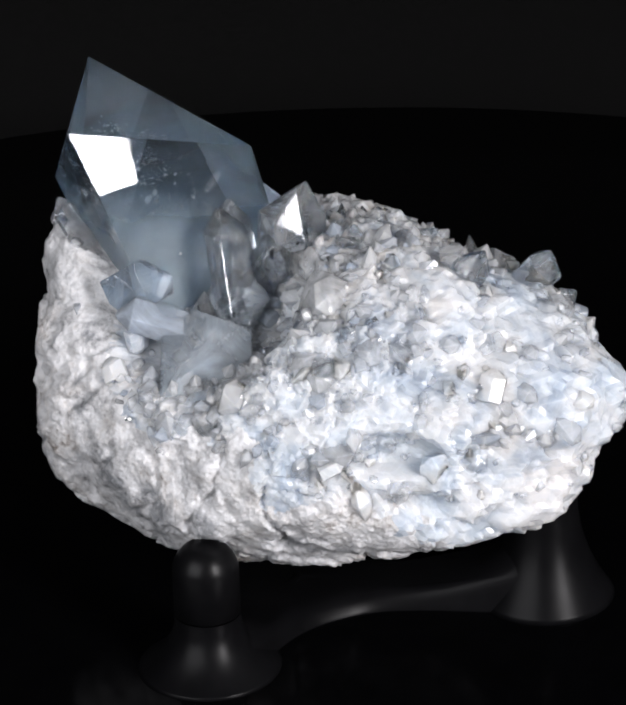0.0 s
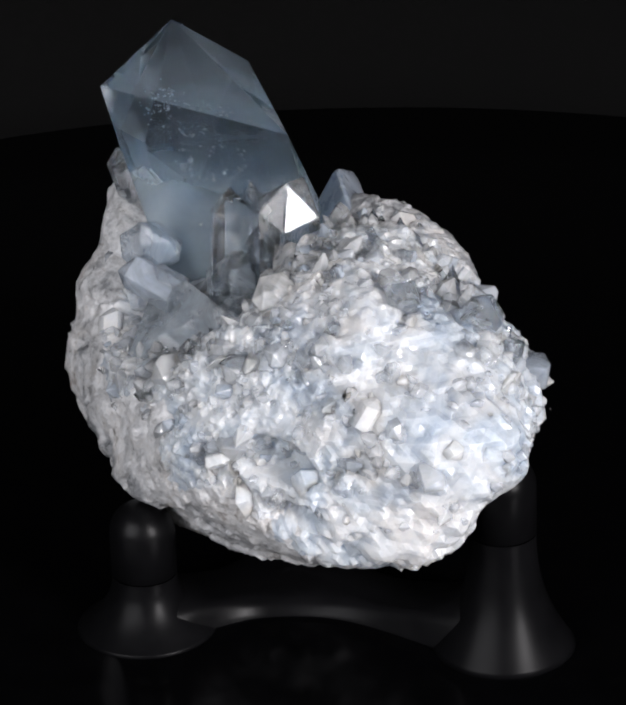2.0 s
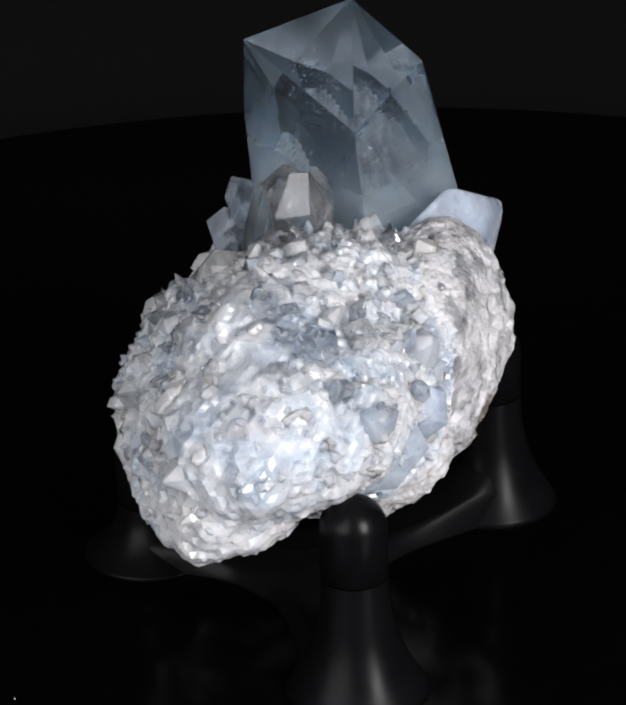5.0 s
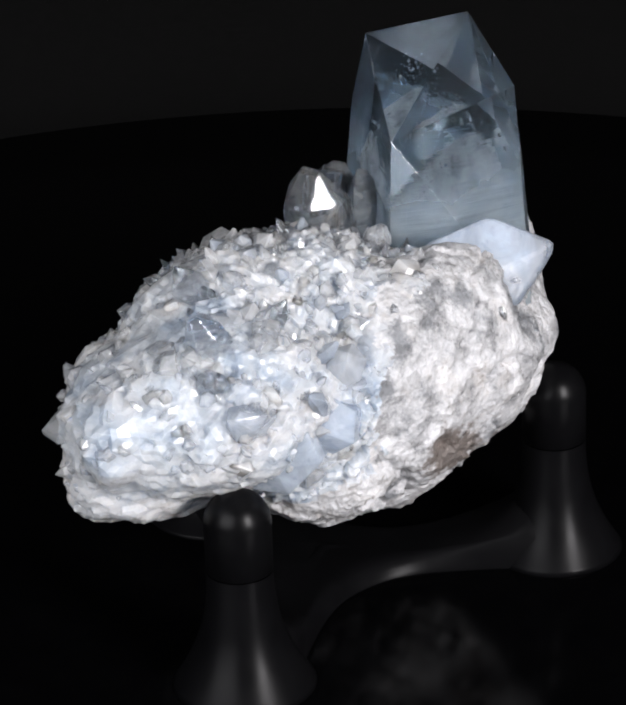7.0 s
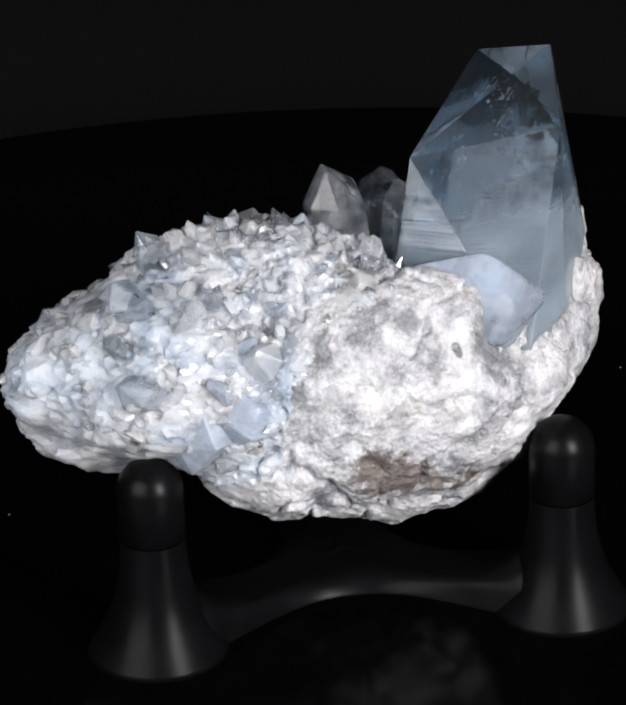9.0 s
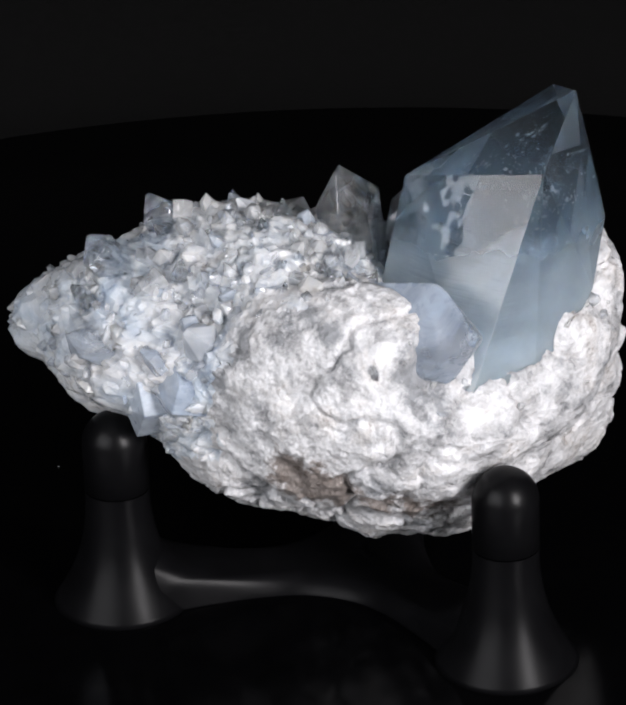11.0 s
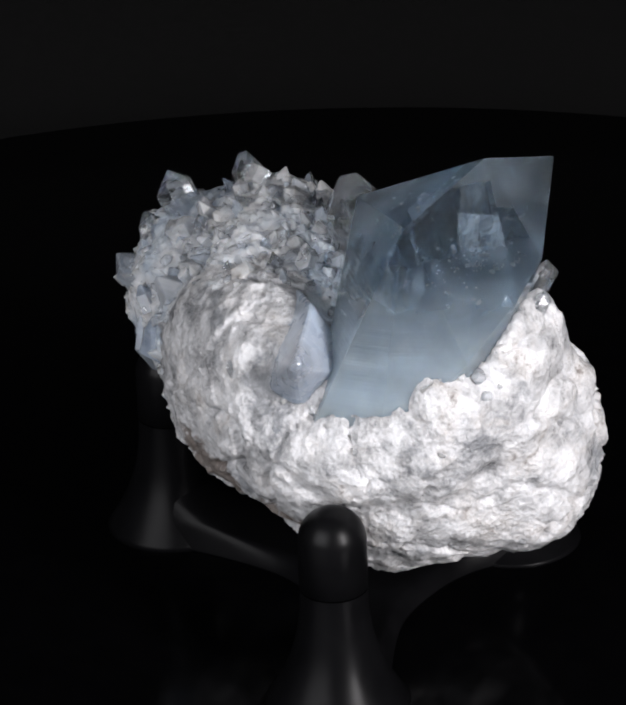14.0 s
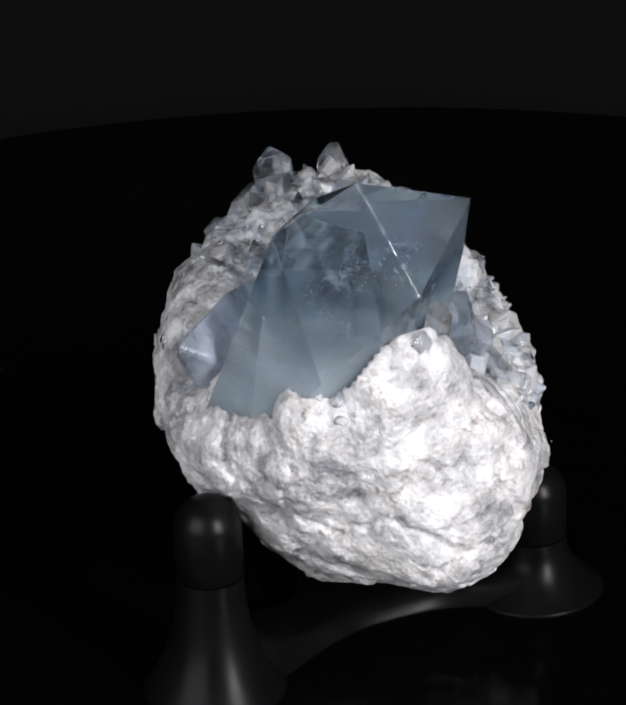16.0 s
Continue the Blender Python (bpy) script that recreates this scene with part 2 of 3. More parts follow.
# ---- the studio round the turntable ----
def studio():
    bm = bmesh.new()
    steps = [(-1.2, -0.022), (0.45, -0.022)]
    steps += [(0.45 + 0.25 * math.sin(a), 0.228 - 0.25 * math.cos(a)) for a in np.linspace(0.1, math.pi / 2, 12)] + [(0.70, 1.5)]
    rows = [[bm.verts.new((x, y, z)) for x in np.linspace(-1.2, 1.2, 9)] for y, z in steps]
    for a, b in zip(rows, rows[1:]):
        for k in range(8):
            bm.faces.new((a[k], a[k + 1], b[k + 1], b[k]))
    tagged(link_mesh("backdrop", bm, CLOTH, smooth=True), "charcoal cloth sweep behind and under the turntable", "backdrop", kind="structure")
    # walls and ceiling out of view, added to keep the reflections dark
    for name, place, size in (("wall_south", (0, -1.25, 0.74), (2.5, 0.05, 1.56)), ("wall_east", (1.23, -0.25, 0.74), (0.05, 1.95, 1.56)),
                              ("wall_west", (-1.23, -0.25, 0.74), (0.05, 1.95, 1.56)), ("ceiling", (0, -0.25, 1.545), (2.5, 2.05, 0.05))):
        bm = bmesh.new()
        bmesh.ops.create_cube(bm, size=1, matrix=Matrix.Translation(place) @ Matrix.Diagonal((*size, 1)))
        tagged(link_mesh(name, bm, PAINT), "unseen dark added studio " + name.split("_")[0], name.split("_")[0], kind="structure")


studio()


# ---- turntable ----
def turntable():
    top = thing("turntable", "round glossy black acrylic turntable standing on dark cloth", "turntable")
    R = 0.194
    part("plate", revolve([(R - 0.002, -0.010), (R, -0.0085), (R, -0.0025), (R - 0.0008, -0.0008), (R - 0.0026, 0.0)], 160), GLOSS, top, "glossy black disc with a rounded rim", True)
    part("foot_ring", revolve([(0.12, -0.0225), (0.12, -0.0095)], 96), PEG, top, "black rubber foot ring")
    dust(top)
    return top


# ---- display stand: three flared legs on a three-armed web, round-headed pegs ----
FEET = (((-16.6, 30.3), 18.3, 30.5), ((31.0, -5.7), 18.3, 30.5), ((-18.3, -23.6), 8.8, 20.2))
HUB = (-5.0, -3.0)
PEG_R = 4.75


def stand_web(bm):
    """Three-armed plate, its edge drawn in between the feet, its top rising to each leg."""
    feet = [Vector(f) for f, _, _ in FEET]
    hub = Vector(HUB)

    def outline(q):
        s = 0.0
        for f in feet:
            arm = f - hub
            u = max(0.0, min(1.0, (q - hub).dot(arm) / arm.length_squared))
            w = 5.2 + 2.2 * u ** 2
            s += math.exp(-0.25 * ((q - hub - arm * u).length - w))
        return s
    n, rings = 144, 22
    tops, lows = [], []
    for k in range(n):
        a = 2 * math.pi * k / n
        d = Vector((math.cos(a), math.sin(a)))
        lo, hi = 0.0, 60.0
        for _ in range(30):
            mid = (lo + hi) / 2
            lo, hi = (mid, hi) if outline(hub + d * mid) > 1 else (lo, mid)
        col, low = [], []
        for j in range(1, rings + 1):
            u = (j / rings) ** 0.8
            q = hub + d * lo * u
            h = 2.4
            for f, seam, _ in FEET:
                dist = (q - Vector(f)).length
                h += (seam - 2.4) * 0.6 * math.exp(-max(0.0, dist - 3.6) / 5.8)
            h *= max(0.06, 1 - u ** 9)
            col.append(bm.verts.new((q.x * MM, q.y * MM, h * MM)))
            low.append(bm.verts.new((q.x * MM, q.y * MM, 0)) if j == rings else None)
        tops.append(col)
        lows.append(low[-1])
    mid = bm.verts.new((hub.x * MM, hub.y * MM, 3.0 * MM))
    for k in range(n):
        a, b = tops[k], tops[(k + 1) % n]
        bm.faces.new((mid, a[0], b[0]))
        for j in range(rings - 1):
            bm.faces.new((a[j], a[j + 1], b[j + 1], b[j]))
        bm.faces.new((a[-1], lows[k], lows[(k + 1) % n], b[-1]))
    bm.faces.new([lows[k] for k in range(n)][::-1])


def display_stand():
    stand = thing("display_stand", "smoky black acrylic stand with three round-headed pegs on a turntable", "display stand")
    bm = bmesh.new()
    stand_web(bm)
    part("web", bm, STAND, stand, "three-armed plate with drawn-in edges", True)
    for (x, y), seam, top in FEET:
        prof = []
        for k in range(25):
            u = k / 24
            flare = 5.6 * (1 - u) ** 2.3
            prof.append(((PEG_R + flare) * MM, (0.05 + (seam - 0.05) * u) * MM))
        prof = [(prof[0][0] - 0.0008, 0.0)] + prof
        leg = part("leg", revolve(prof, 64, close_top=False), STAND, stand, "", True)
        leg.location = (x * MM, y * MM, 0)
        r = PEG_R + 0.03
        prof = [((r - 0.4) * MM, (seam - 0.05) * MM), (r * MM, (seam + 0.2) * MM), (r * MM, (top - r) * MM)]
        prof += [(r * math.cos(a) * MM, (top - r + r * math.sin(a)) * MM) for a in np.linspace(0.1, math.pi / 2 - 0.06, 14)]
        part("peg", revolve(prof, 64), PEG, leg, "matt black rubber peg with a domed head", True)
    return stand


# ---- the mineral specimen ----
# rounded masses of the matrix: centre, half axes, turn in degrees; mm about the turning axis
LUMPS = (
    (-31.4, 1.8, -5.7, 10.2, 12.7, 15.7, 0.6),
    (-16.3, 7.4, 3.8, 23.6, 15.9, 5.2, -0.2),
    (-17.6, 22.0, 0.5, 16.8, 7.4, 9.0, 13.9),
    (-14.7, 0.8, -8.4, 21.6, 22.9, 13.6, 12.4),
    (8.0, 0.9, -5.8, 16.2, 14.6, 14.6, -3.5),
    (26.2, -23.4, 1.4, 15.7, 7.3, 8.1, 11.1),
    (25.0, -9.2, 2.7, 11.7, 18.3, 11.9, 30.8),
    (-1.6, -16.8, -4.5, 27.5, 9.8, 18.3, -12.4),
    (2.0, 15.7, 1.0, 20.8, 9.6, 16.1, -30.5),
    (8.2, -4.9, 9.8, 21.5, 13.6, 10.7, -52.8),
    (-34.6, 9.0, 8.0, 5.0, 9.8, 12.5, -0.6),
    (20.1, -16.5, -8.0, 7.7, 16.4, 7.2, 55.9),
    (-12.5, -1.1, -17.5, 19.0, 17.2, 10.5, 9.8),
    (8.7, -24.3, -6.7, 25.4, 7.6, 11.1, -4.8),
    (-16.0, -19.6, -13.6, 6.5, 5.0, 4.0, 0.0),
    (-28.3, 19.4, 7.0, 6.4, 5.0, 6.2, 0.0),
)
# hollows in the masses, where crystals grew: centre and half axes
HOLLOWS = ((-16.0, -12.5, 11.0, 12.0, 9.0, 10.0), (-13.5, 31.0, 10.0, 12.5, 6.3, 9.0), (8.5, -29.0, -1.5, 6.5, 3.5, 2.6), (12.0, -31.0, -8.5, 4.0, 3.0, 1.8))
# the stained fissure low on the far side
FISSURE = [Vector(v) for v in ((12.5, 19.0, -6.5), (7.0, 19.3, -9.5), (0.5, 21.5, -13.0), (-7.5, 23.0, -16.5))]
HEART = np.array((-4.0, -1.0, -5.0))


def crystal_lined(x, y, z):
    """Whether crystals line the matrix there: the upper front, the far end and the hollow under the great crystal."""
    sway = noise.fractal(Vector((x, y, z)) * 0.13, 0.8, 2.1, 3) * 9
    low = -6 - 8 * max(0.0, min(1.0, (x + 2) / 8)) + 0.7 * max(0.0, y + 6) - 0.1 * max(0.0, x - 10) + sway * 0.4
    far = 0.42 * x + 2.5 + 0.9 * max(0.0, z - 9) + sway
    return (z > low and x > -9 and y < far) or ((x + 16) ** 2 + (y + 12) ** 2 + (z - 7) ** 2 < 210 and z > -2)


def lump_field(p):
    """Above 1 inside the matrix. p: N x 3, mm."""
    s = np.zeros(len(p))
    for cx, cy, cz, a, b, c, turn in LUMPS:
        co, si = math.cos(radians(turn)), math.sin(radians(turn))
        d = p - np.array((cx, cy, cz))
        u, v = d[:, 0] * co + d[:, 1] * si, d[:, 1] * co - d[:, 0] * si
        s += np.exp(-8 * (np.sqrt((u / a) ** 2 + (v / b) ** 2 + (d[:, 2] / c) ** 2) - 1))
    for cx, cy, cz, a, b, c in HOLLOWS:
        d = (p - np.array((cx, cy, cz))) / np.array((a, b, c))
        s -= 6 * np.exp(-8 * (np.sqrt((d ** 2).sum(1)) - 0.9))
    return s


def matrix_surface(dirs):
    """Where the rays from the heart leave the matrix, mm."""
    lo, hi = np.zeros(len(dirs)), np.full(len(dirs), 70.0)
    for _ in range(22):
        mid = (lo + hi) / 2
        inside = lump_field(HEART + dirs * mid[:, None]) > 1
        lo, hi = np.where(inside, mid, lo), np.where(inside, hi, mid)
    return HEART + dirs * lo[:, None]


def matrix_mesh():
    bm = bmesh.new()
    bmesh.ops.create_icosphere(bm, subdivisions=7, radius=1)
    dirs = np.array([v.co for v in bm.verts])
    pts = matrix_surface(dirs)
    for v, p, d in zip(bm.verts, pts, dirs):
        q = Vector(p)
        big = noise.fractal(q * 0.10, 0.9, 2.1, 3) * 1.1
        bent = q + noise.noise_vector(q * 0.5) * 0.8
        lined = crystal_lined(*q)
        out = big + abs(noise.noise(q * 0.4)) * (-0.7 if lined else -0.35) + 0.45 + (0.0 if lined else noise.fractal(q * 1.8, 0.5, 2.2, 3) * 0.17)
        for scale, depth in ((0.22, 0.9), (0.5, 0.6), (1.0, 0.3)) if lined else ((0.15, 0.6), (0.30, 0.22)):
            spot = noise.voronoi(bent * scale)[1][0]
            tilt = noise.cell_vector(spot * 37.7) - Vector((0.5, 0.5, 0.5))
            out += tilt.dot(bent * scale - spot) * 2.2 * depth + tilt.x * 0.5 * depth
        if not lined:
            # crevices that wander over the rock
            seam = abs(noise.noise(bent * 0.085 + Vector((7.3, 3.1, 1.7))))
            out -= 1.5 * max(0.0, 1 - seam / 0.05)
            for a, b in zip(FISSURE, FISSURE[1:]):
                u = max(0.0, min(1.0, (bent - a).dot(b - a) / (b - a).length_squared))
                out -= 1.3 * max(0.0, 1 - (bent - a - (b - a) * u).length / 1.7)
        out += 0.6 * max(0.0, min(1.0, (-8 - q.z) / 8)) + 0.7 * max(0.0, min(1.0, (-34 - q.x) / 4))
        v.co = at(*(q + Vector(d) * out))
    return bm


def crystal_mesh(length, radius, tip=0.9, flat=1.0, lean=(0.0, 0.0), seed=0, chamfer=0.0):
    """A six-sided prism with a six-faced point, along +z from the root, uneven as grown."""
    rnd = random.Random(seed)
    bm = bmesh.new()
    sides = [rnd.uniform(0.86, 1.14) for _ in range(6)]
    shoulder = [length - radius * tip * rnd.uniform(0.75, 1.25) for _ in range(6)]
    pts = []
    for k in range(6):
        a = math.pi / 3 * k + rnd.uniform(-0.08, 0.08)
        x, y = radius * sides[k] * math.cos(a), radius * flat * sides[k] * math.sin(a)
        pts += [(x * 1.04, y * 1.04, 0), (x, y, shoulder[k])]
    ridge = radius * rnd.uniform(0.05, 0.3)
    turn = rnd.uniform(0, math.pi)
    for s in (-1, 1):
        pts.append((lean[0] * radius + s * ridge * math.cos(turn), lean[1] * radius + s * ridge * flat * math.sin(turn), length))
    for p in pts:
        bm.verts.new(p)
    hull = bmesh.ops.convex_hull(bm, input=bm.verts)
    bmesh.ops.delete(bm, geom=[g for g in hull["geom_interior"] if isinstance(g, bmesh.types.BMVert)], context="VERTS")
    bmesh.ops.dissolve_limit(bm, angle_limit=radians(2), verts=bm.verts, edges=bm.edges)
    if chamfer:
        bmesh.ops.bevel(bm, geom=list(bm.edges), offset=chamfer, segments=2, affect="EDGES", profile=0.6)
    return bm


def along(root, tip, spin=0.0, face=None):
    """The pose of a crystal that grows from root to tip, mm about the axis; face: a way that one of its sides looks."""
    a, b = at(*root), at(*tip)
    turn = (b - a).to_track_quat("Z", "Y").to_matrix().to_4x4()
    if face:
        f = turn.inverted().to_3x3() @ Vector(face)
        spin = math.degrees(math.atan2(f.y, f.x)) - 30
    return Matrix.Translation(a) @ turn @ Matrix.Rotation(radians(spin), 4, "Z")


def main_crystal(parent):
    """The great wedge-tipped crystal: ridge, shoulders, and edges that run down into the matrix."""
    corners = ((-35.4, -1.6, 36.1), (-32.8, 14.6, 41.4), (-9.9, 7.9, 29.4), (-25.0, 23.0, 33.2), (-31.4, -3.0, 27.0), (-38.3, 8.6, 25.5), (-37.4, 14.2, 21.6),
               (-3.5, 8.5, 4.0), (-12.5, 27.8, 3.0), (-22.0, -3.5, 2.0), (-27.4, -1.2, 18.8), (-33.0, 21.0, 14.0), (-22.0, 26.8, 0.0), (-30.0, 14.0, 0.0))
    bm = bmesh.new()
    for c in corners:
        bm.verts.new(at(*c))
    hull = bmesh.ops.convex_hull(bm, input=bm.verts)
    bmesh.ops.delete(bm, geom=[g for g in hull["geom_interior"] if isinstance(g, bmesh.types.BMVert)], context="VERTS")
    bmesh.ops.dissolve_limit(bm, angle_limit=radians(9), verts=bm.verts, edges=bm.edges)
    bmesh.ops.bevel(bm, geom=list(bm.edges), offset=0.00003, segments=1, affect="EDGES", profile=0.6)
    return part("great_crystal", bm, BLUE, parent, "large smoky blue translucent crystal with a wedge tip")


# crystals that stand out singly: root, tip, radius, flatness, point length, material, seed; mm
def single_crystals(parent):
    rows = (
        ((-5, -1, 10), (-3.8, -2.8, 27.6), 5.3, 0.85, 1.0, CLEAR, 1, None),
        ((-1, -8, 9), (0.3, -13.6, 17.9), 4.0, 0.9, 0.9, MILKY, 2, None),
        ((-12, 3, 8), (-13.6, 3.0, 23.6), 3.4, 0.8, 1.2, SMOKE, 3, None),
        ((-15, 16, -1), (-12.5, 28.8, 2.4), 7.0, 0.8, 0.8, FROST, 27, None),
        ((-3, 18, 4), (1.4, 26.8, 8.8), 3.4, 0.8, 0.9, CLEAR, 5, None),
        ((8, -8, 12), (10.6, -11.9, 21.0), 3.0, 0.8, 0.5, SUGAR, 4, None),
        ((17, -11, 12), (22.2, -15.7, 21.8), 2.7, 0.9, 1.1, CLEAR, 6, None),
        ((25, -8, 10), (32.4, -10.2, 18.9), 3.4, 0.8, 0.9, CLEAR, 7, None),
        ((28, -6, 6), (35.6, -8.5, 12.4), 2.4, 0.85, 1.0, CLEAR, 8, None),
        ((28, -2, 2), (37.6, -3.5, 7.2), 3.2, 0.9, 0.9, PALE_BLUE, 9, None),
        ((17, 0, -2), (30.4, 0.2, -2.4), 6.6, 0.85, 0.2, FROST, 10, None),
        ((16, 6, -1), (27.0, 5.0, 1.0), 5.6, 0.8, 0.4, FROST, 17, None),
        ((-3, -7, 6), (1.2, -17.0, 17.4), 3.6, 0.8, 0.4, MILKY, 11, None),
        ((-17, -5, -2), (-17.8, -14.2, 6.6), 8.6, 0.9, 0.14, CLOUDY, 12, None),
        ((-29, -3, 11), (-22.0, -6.4, 16.6), 4.0, 0.8, 0.8, CLOUDY, 13, None),
        ((-20, -8, 8), (-29.6, -7.8, 11.4), 3.0, 0.8, 0.7, PALE_BLUE, 14, None),
        ((-12.5, -5.0, 9.0), (-14.2, -0.5, 23.8), 4.2, 0.9, 0.9, CLEAR, 15, (0.30, -0.87, 0.38)),
        ((-7, -1, 8), (-7.6, -4.5, 21.0), 3.4, 0.9, 1.2, CLEAR, 16, None),
        ((-12, 0, 6), (-12.4, -7.0, 13.6), 4.9, 0.9, 0.5, CLOUDY, 18, None),
        ((-6, -12, 0), (-8.5, -20.5, 6.5), 3.2, 0.8, 0.8, MILKY, 19, None),
        ((-22, -8, -2), (-26.5, -17.0, 2.0), 2.6, 0.8, 1.0, SUGAR, 20, None),
        ((-17, -12, -3), (-20.5, -20.5, -1.0), 2.8, 0.8, 0.9, SUGAR, 21, None),
        ((-14, -10, -2), (-15.5, -20.0, 2.5), 4.0, 0.7, 0.7, MILKY, 24, None),
        ((-8, -10, 0), (-10.0, -18.5, 7.0), 3.6, 0.8, 0.8, SUGAR, 25, None),
        ((-2, -12, 2), (-3.5, -21.0, 9.0), 4.6, 0.8, 0.6, MILKY, 26, None),
        ((-34, 4, 16), (-38.0, 5.2, 23.5), 1.8, 0.9, 1.1, CLEAR, 22, None),
        ((-36, 9, 14), (-38.6, 8.0, 20.5), 1.5, 0.9, 1.0, CLEAR, 23, None),
    )
    for root, tip, radius, flat, point, mat, seed, face in rows:
        length = (Vector(tip) - Vector(root)).length
        bm = crystal_mesh(length * MM, radius * MM, point, flat, (0.15, -0.1), seed, 0.0002)
        ob = part("crystal", bm, mat, parent, "pale translucent quartz crystal point")
        ob.matrix_local = along(root, tip, seed * 23, face)


def back_crystal(parent):
    """The pale roofed crystal leaning on the far side of the great one."""
    corners = ((-10.0, 22.0, 19.2), (-3.0, 13.5, 16.8), (-12.4, 32.0, 14.4), (-14.6, 28.0, 12.4), (-1.2, 19.0, 11.0), (-5.5, 27.0, 7.0), (-10.0, 26.5, 5.0), (-15.0, 17.0, 7.0), (-3.0, 11.5, 7.0))
    bm = bmesh.new()
    for c in corners:
        bm.verts.new(at(*c))
    hull = bmesh.ops.convex_hull(bm, input=bm.verts)
    bmesh.ops.delete(bm, geom=[g for g in hull["geom_interior"] if isinstance(g, bmesh.types.BMVert)], context="VERTS")
    bmesh.ops.bevel(bm, geom=list(bm.edges), offset=0.0008, segments=3, affect="EDGES", profile=0.6)
    return part("crystal", bm, FROST, parent, "pale blue cloudy crystal with a roofed top")


def great_crystal_rim(x, y, z):
    """The rock that laps the great crystal on its far side."""
    return x < -6 and y > -4 and z > 2.5 + 0.35 * max(0.0, -x - 22)


def druse_places(rnd, count, where=crystal_lined):
    """Places on the crystal-lined side of the matrix, and the way out of the rock there."""
    found = []
    while len(found) < count:
        d = np.array([[rnd.gauss(0, 1) for _ in range(3)] for _ in range(count)])
        d /= np.linalg.norm(d, axis=1)[:, None]
        pts = matrix_surface(d)
        f0 = lump_field(pts)
        g = np.stack([f0 - lump_field(pts + np.eye(3)[k] * 0.3) for k in range(3)], 1)
        for p, n in zip(pts, g):
            if p[2] > -8 and n[2] > -0.4 * np.linalg.norm(n) and where(p[0] + rnd.uniform(-4, 4), p[1], p[2] + rnd.uniform(-4, 4)):
                found.append((Vector(p), Vector(n).normalized()))
    return found[:count]


def druse(parent, count=280, crust=1000):
    """Glassy points crowded over the upper front and the far end of the matrix, on a crust of smaller ones."""
    rnd = random.Random(5)
    kinds = []
    for seed in range(12):
        bm = crystal_mesh(2.4 * MM, 1.0 * MM, 0.66 + 0.15 * (seed % 4), 0.8 + 0.05 * (seed % 5), (rnd.uniform(-0.35, 0.35), rnd.uniform(-0.35, 0.35)), 40 + seed, 0.00005)
        mesh = bpy.data.meshes.new("crystal_point")
        bm.normal_update()
        bm.to_mesh(mesh)
        bm.free()
        mesh.materials.append((MILKY, PALE_BLUE, SUGAR, MILKY, SUGAR, CLEAR if seed > 6 else SUGAR)[seed % 6])
        kinds.append(mesh)
    for k, (p, g) in enumerate(druse_places(rnd, count)):
        axis = (g + Vector((rnd.gauss(0, 0.45), rnd.gauss(0, 0.45), rnd.gauss(0.1, 0.4)))).normalized()
        big = k < 30
        size = rnd.uniform(1.9, 3.4) if big else rnd.uniform(0.6, 1.5)
        size = min(size, 1.1 if p.z > 6 else 2.6) if p.x > 28 or p.z < -3 else size
        size = min(size, 1.7) if p.z > 9 else size
        proud = not big and p.z > 7 and k % 3 == 0
        size = rnd.uniform(1.0, 1.6) if proud else size
        ob = new("crystal_point", kinds[11] if proud else rnd.choice(kinds) if big or k % 2 else kinds[rnd.choice((1, 2, 3, 8, 9))])
        ob.parent = parent
        root = p - axis * (rnd.uniform(1.5, 2.0) if big else rnd.uniform(0.9, 1.4) if proud else rnd.uniform(0.9, 1.6)) * size
        ob.matrix_local = along(root, root + axis, rnd.uniform(0, 360)) @ Matrix.Diagonal((size, size * rnd.uniform(0.6, 1.1), size * (rnd.uniform(0.85, 1.25) if big else rnd.uniform(0.85, 1.35)), 1))
    shapes = []
    for mesh in kinds:
        shapes.append((np.array([v.co for v in mesh.vertices]), [tuple(f.vertices) for f in mesh.polygons]))
    verts, faces, slots, first = [], [], [], 0
    for k, (p, g) in enumerate(druse_places(rnd, crust) + druse_places(rnd, 160, great_crystal_rim)):
        axis = (g + Vector((rnd.gauss(0, 0.5), rnd.gauss(0, 0.5), rnd.gauss(0.1, 0.5)))).normalized()
        size = min(2.6 if k < crust else 1.1, max(0.45, math.exp(rnd.gauss(0.0, 0.45))))
        root = p - axis * rnd.uniform(1.55, 2.05) * size
        m = np.array(along(root, root + axis, rnd.uniform(0, 360)) @ Matrix.Diagonal((size, size * rnd.uniform(0.7, 1.1), size * 0.95, 1)))
        co, polys = shapes[k % 12]
        slots += [k % 6 > 0] * len(polys)
        verts.append(co @ m[:3, :3].T + m[:3, 3])
        faces += [tuple(i + first for i in f) for f in polys]
        first += len(co)
    mesh = bpy.data.meshes.new("crystal_crust")
    mesh.from_pydata(np.concatenate(verts).tolist(), [], faces)
    mesh.materials.append(MASS)
    mesh.materials.append(SUGAR)
    mesh.polygons.foreach_set("material_index", [int(v) for v in slots])
    ob = new("crystal_crust", mesh)
    ob.parent = parent
    tagged(ob, "crust of small sugary quartz crystals", kind="stuff")


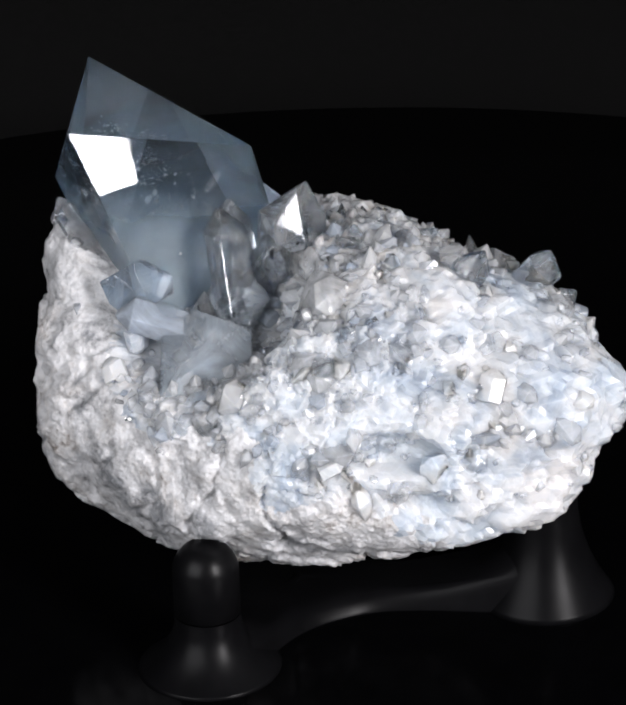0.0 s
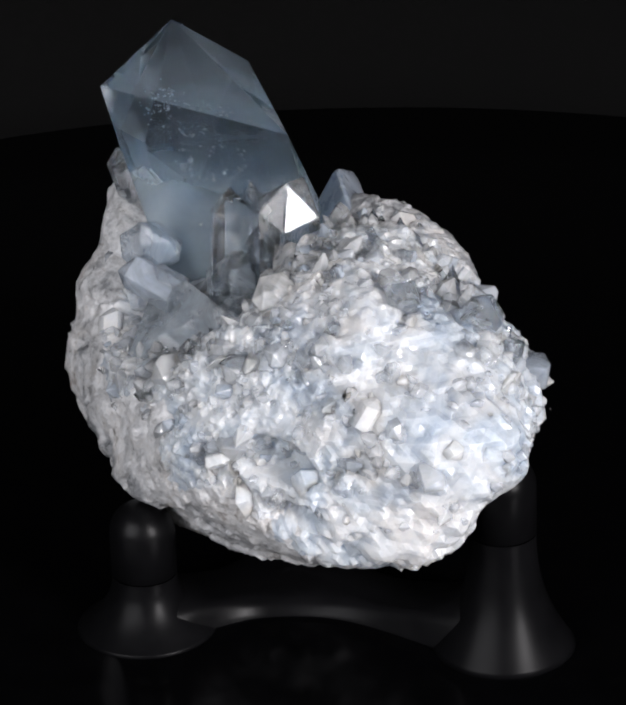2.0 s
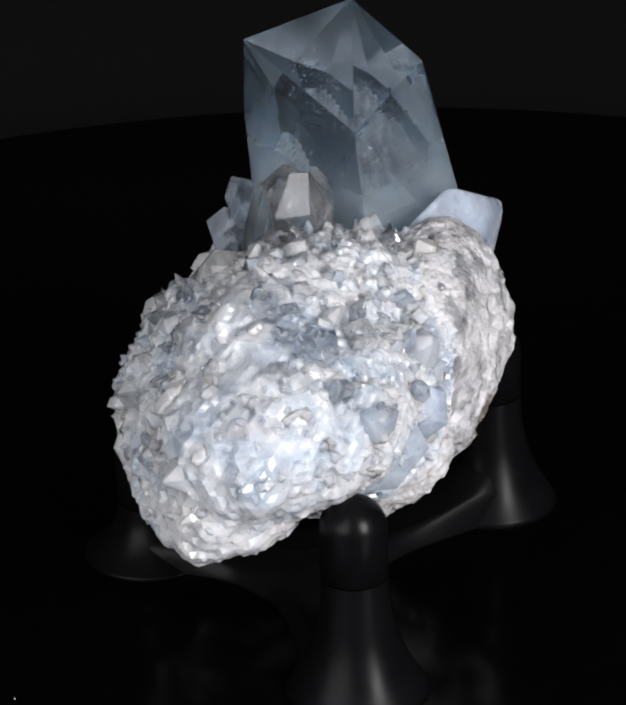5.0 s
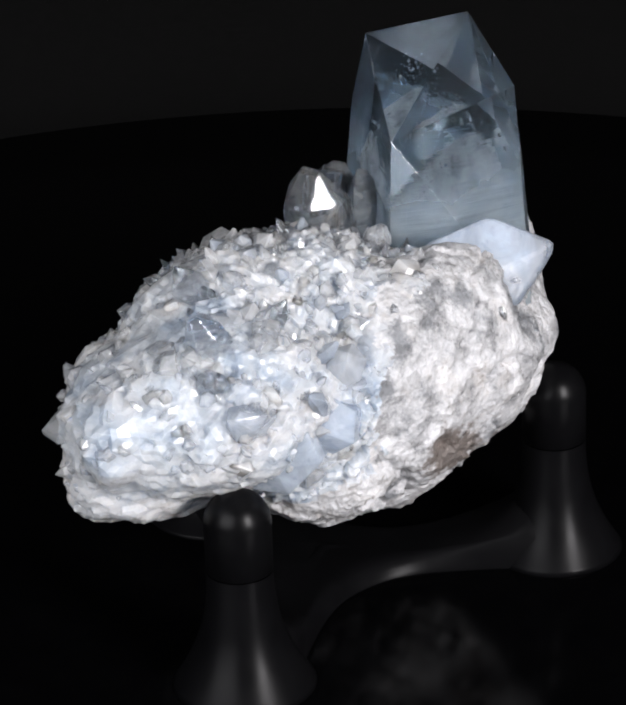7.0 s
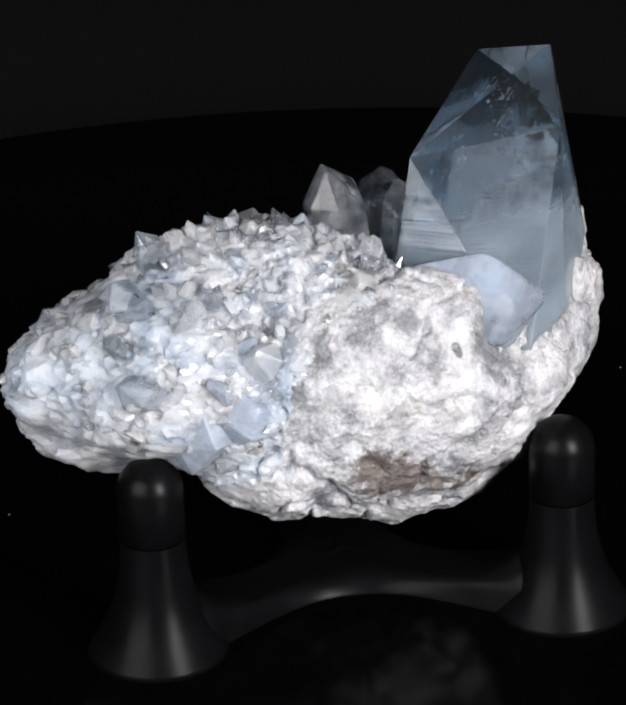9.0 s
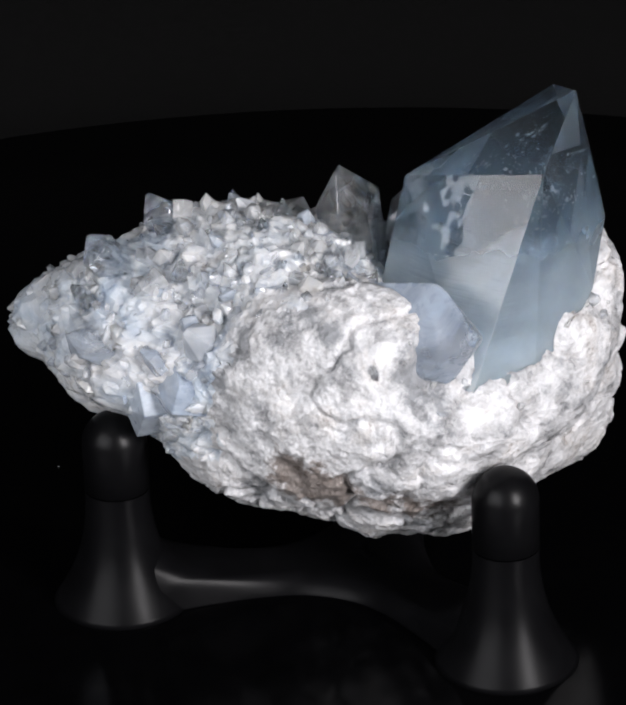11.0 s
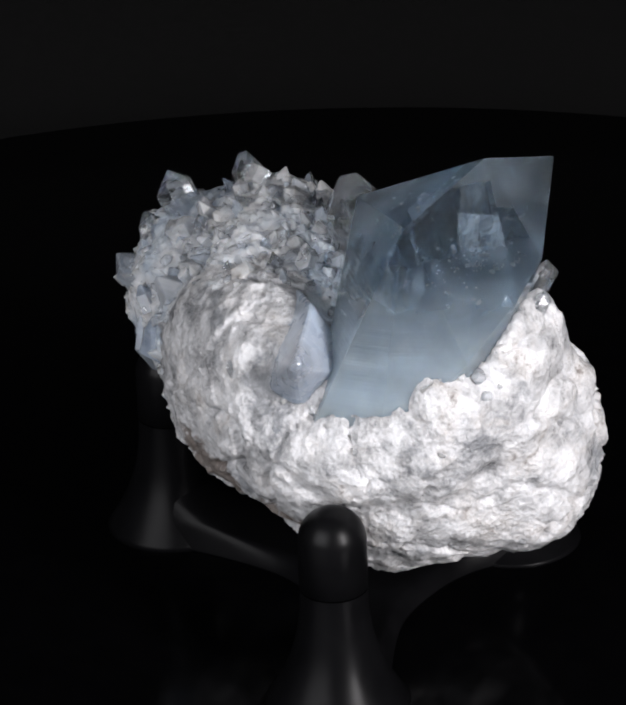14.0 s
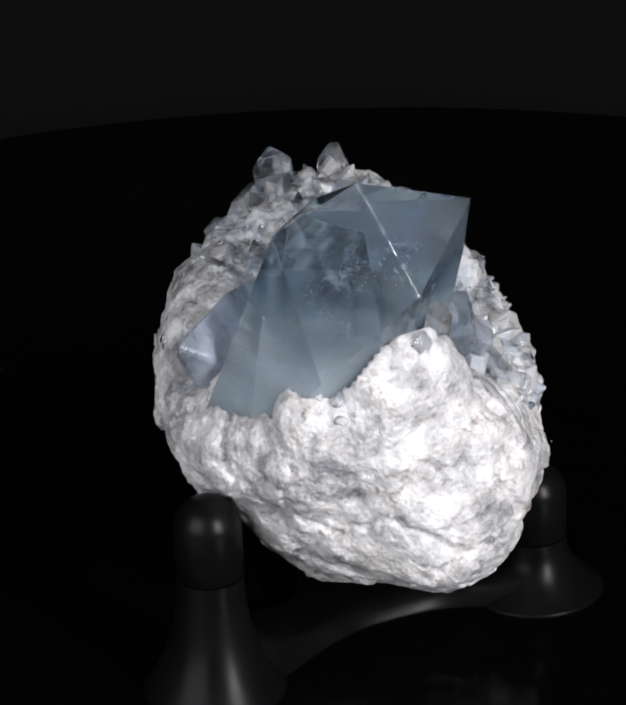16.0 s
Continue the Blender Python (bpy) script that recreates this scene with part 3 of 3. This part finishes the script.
def veils(parent):
    """Healed fractures in the great crystal: thin sheets of bright flakes."""
    rnd = random.Random(9)
    for centre, tilt, spread, n in (((-31, 8, 30), (20, 40, 0), 2.4, 40), ((-28, 13, 25), (-35, 20, 40), 5.0, 60), ((-24, 4, 23), (60, 10, 0), 5.0, 60), ((-19, 12, 21), (10, 60, 30), 5.0, 50)):
        bm = bmesh.new()
        turn = Euler([radians(v) for v in tilt]).to_matrix()
        for _ in range(n):
            q = Vector((rnd.gauss(0, 0.5) * spread, rnd.gauss(0, 0.5) * spread, 0))
            q.z = noise.noise(q * 0.4) * 1.5
            r = rnd.uniform(0.06, 0.24) * rnd.choice((1, 1, 1, 2.4))
            tip = Euler((rnd.gauss(0, 0.3), rnd.gauss(0, 0.3), rnd.uniform(0, 6))).to_matrix()
            ring = [Vector((r * math.cos(a), r * rnd.uniform(0.5, 1) * math.sin(a), 0)) for a in (0, 1.2, 2.4, 3.6, 5.0)]
            lo = [bm.verts.new(at(*(Vector(centre) + turn @ (q + tip @ (c - Vector((0, 0, 0.03))))))) for c in ring]
            hi = [bm.verts.new(at(*(Vector(centre) + turn @ (q + tip @ (c + Vector((0, 0, 0.03))))))) for c in ring]
            bm.faces.new(hi)
            bm.faces.new(lo[::-1])
            for k in range(5):
                bm.faces.new((lo[k], lo[(k + 1) % 5], hi[(k + 1) % 5], hi[k]))
        tagged(part("inclusion_veil", bm, MILKY, parent, "bright flaky veil inside the blue crystal"), kind="stuff")


def dust(parent):
    """A few pale specks on the turntable."""
    rnd = random.Random(3)
    bm = bmesh.new()
    for _ in range(12):
        a, r = rnd.uniform(0, 6.3), rnd.uniform(0.012, 0.11)
        s = rnd.uniform(0.00008, 0.00018)
        bmesh.ops.create_icosphere(bm, subdivisions=1, radius=s, matrix=Matrix.Translation((r * math.cos(a), r * math.sin(a), s * 0.6)))
    tagged(part("dust", bm, SUGAR, parent, "scattered pale mineral specks"), kind="stuff")


def specimen():
    top = thing("quartz_specimen", "pale blue quartz crystal cluster on cream rock resting on pegs", "mineral specimen")
    rock = part("matrix", matrix_mesh(), ROCK, top, "rough white and cream sugary rock with brown stains", True)
    rock.data.materials.append(MASS)
    for face in rock.data.polygons:
        x, y, z = face.center / MM
        z -= BASE
        edge = noise.fractal(Vector((x, y, z)) * 0.12, 0.8, 2.0, 3) * 9
        back = x > 14 and -2 < y < 0.42 * x + 3 + edge and z > -12 + 0.3 * y
        face.material_index = int(crystal_lined(x - edge * 0.6, y, z - edge * 0.6) or back)
        face.use_smooth = face.material_index == 0
    main_crystal(top)
    single_crystals(top)
    back_crystal(top)
    veils(top)
    druse(top)
    return top


TABLE = turntable()
HOLDER = display_stand()
MINERAL = specimen()


# ---- the turning ----
def motions():
    rows = [(t, pose(0, 0, 0, 0, 0, SPIN * t)) for t in range(0, 17)]
    for ob in (TABLE, HOLDER, MINERAL):
        walk(ob, rows)


motions()
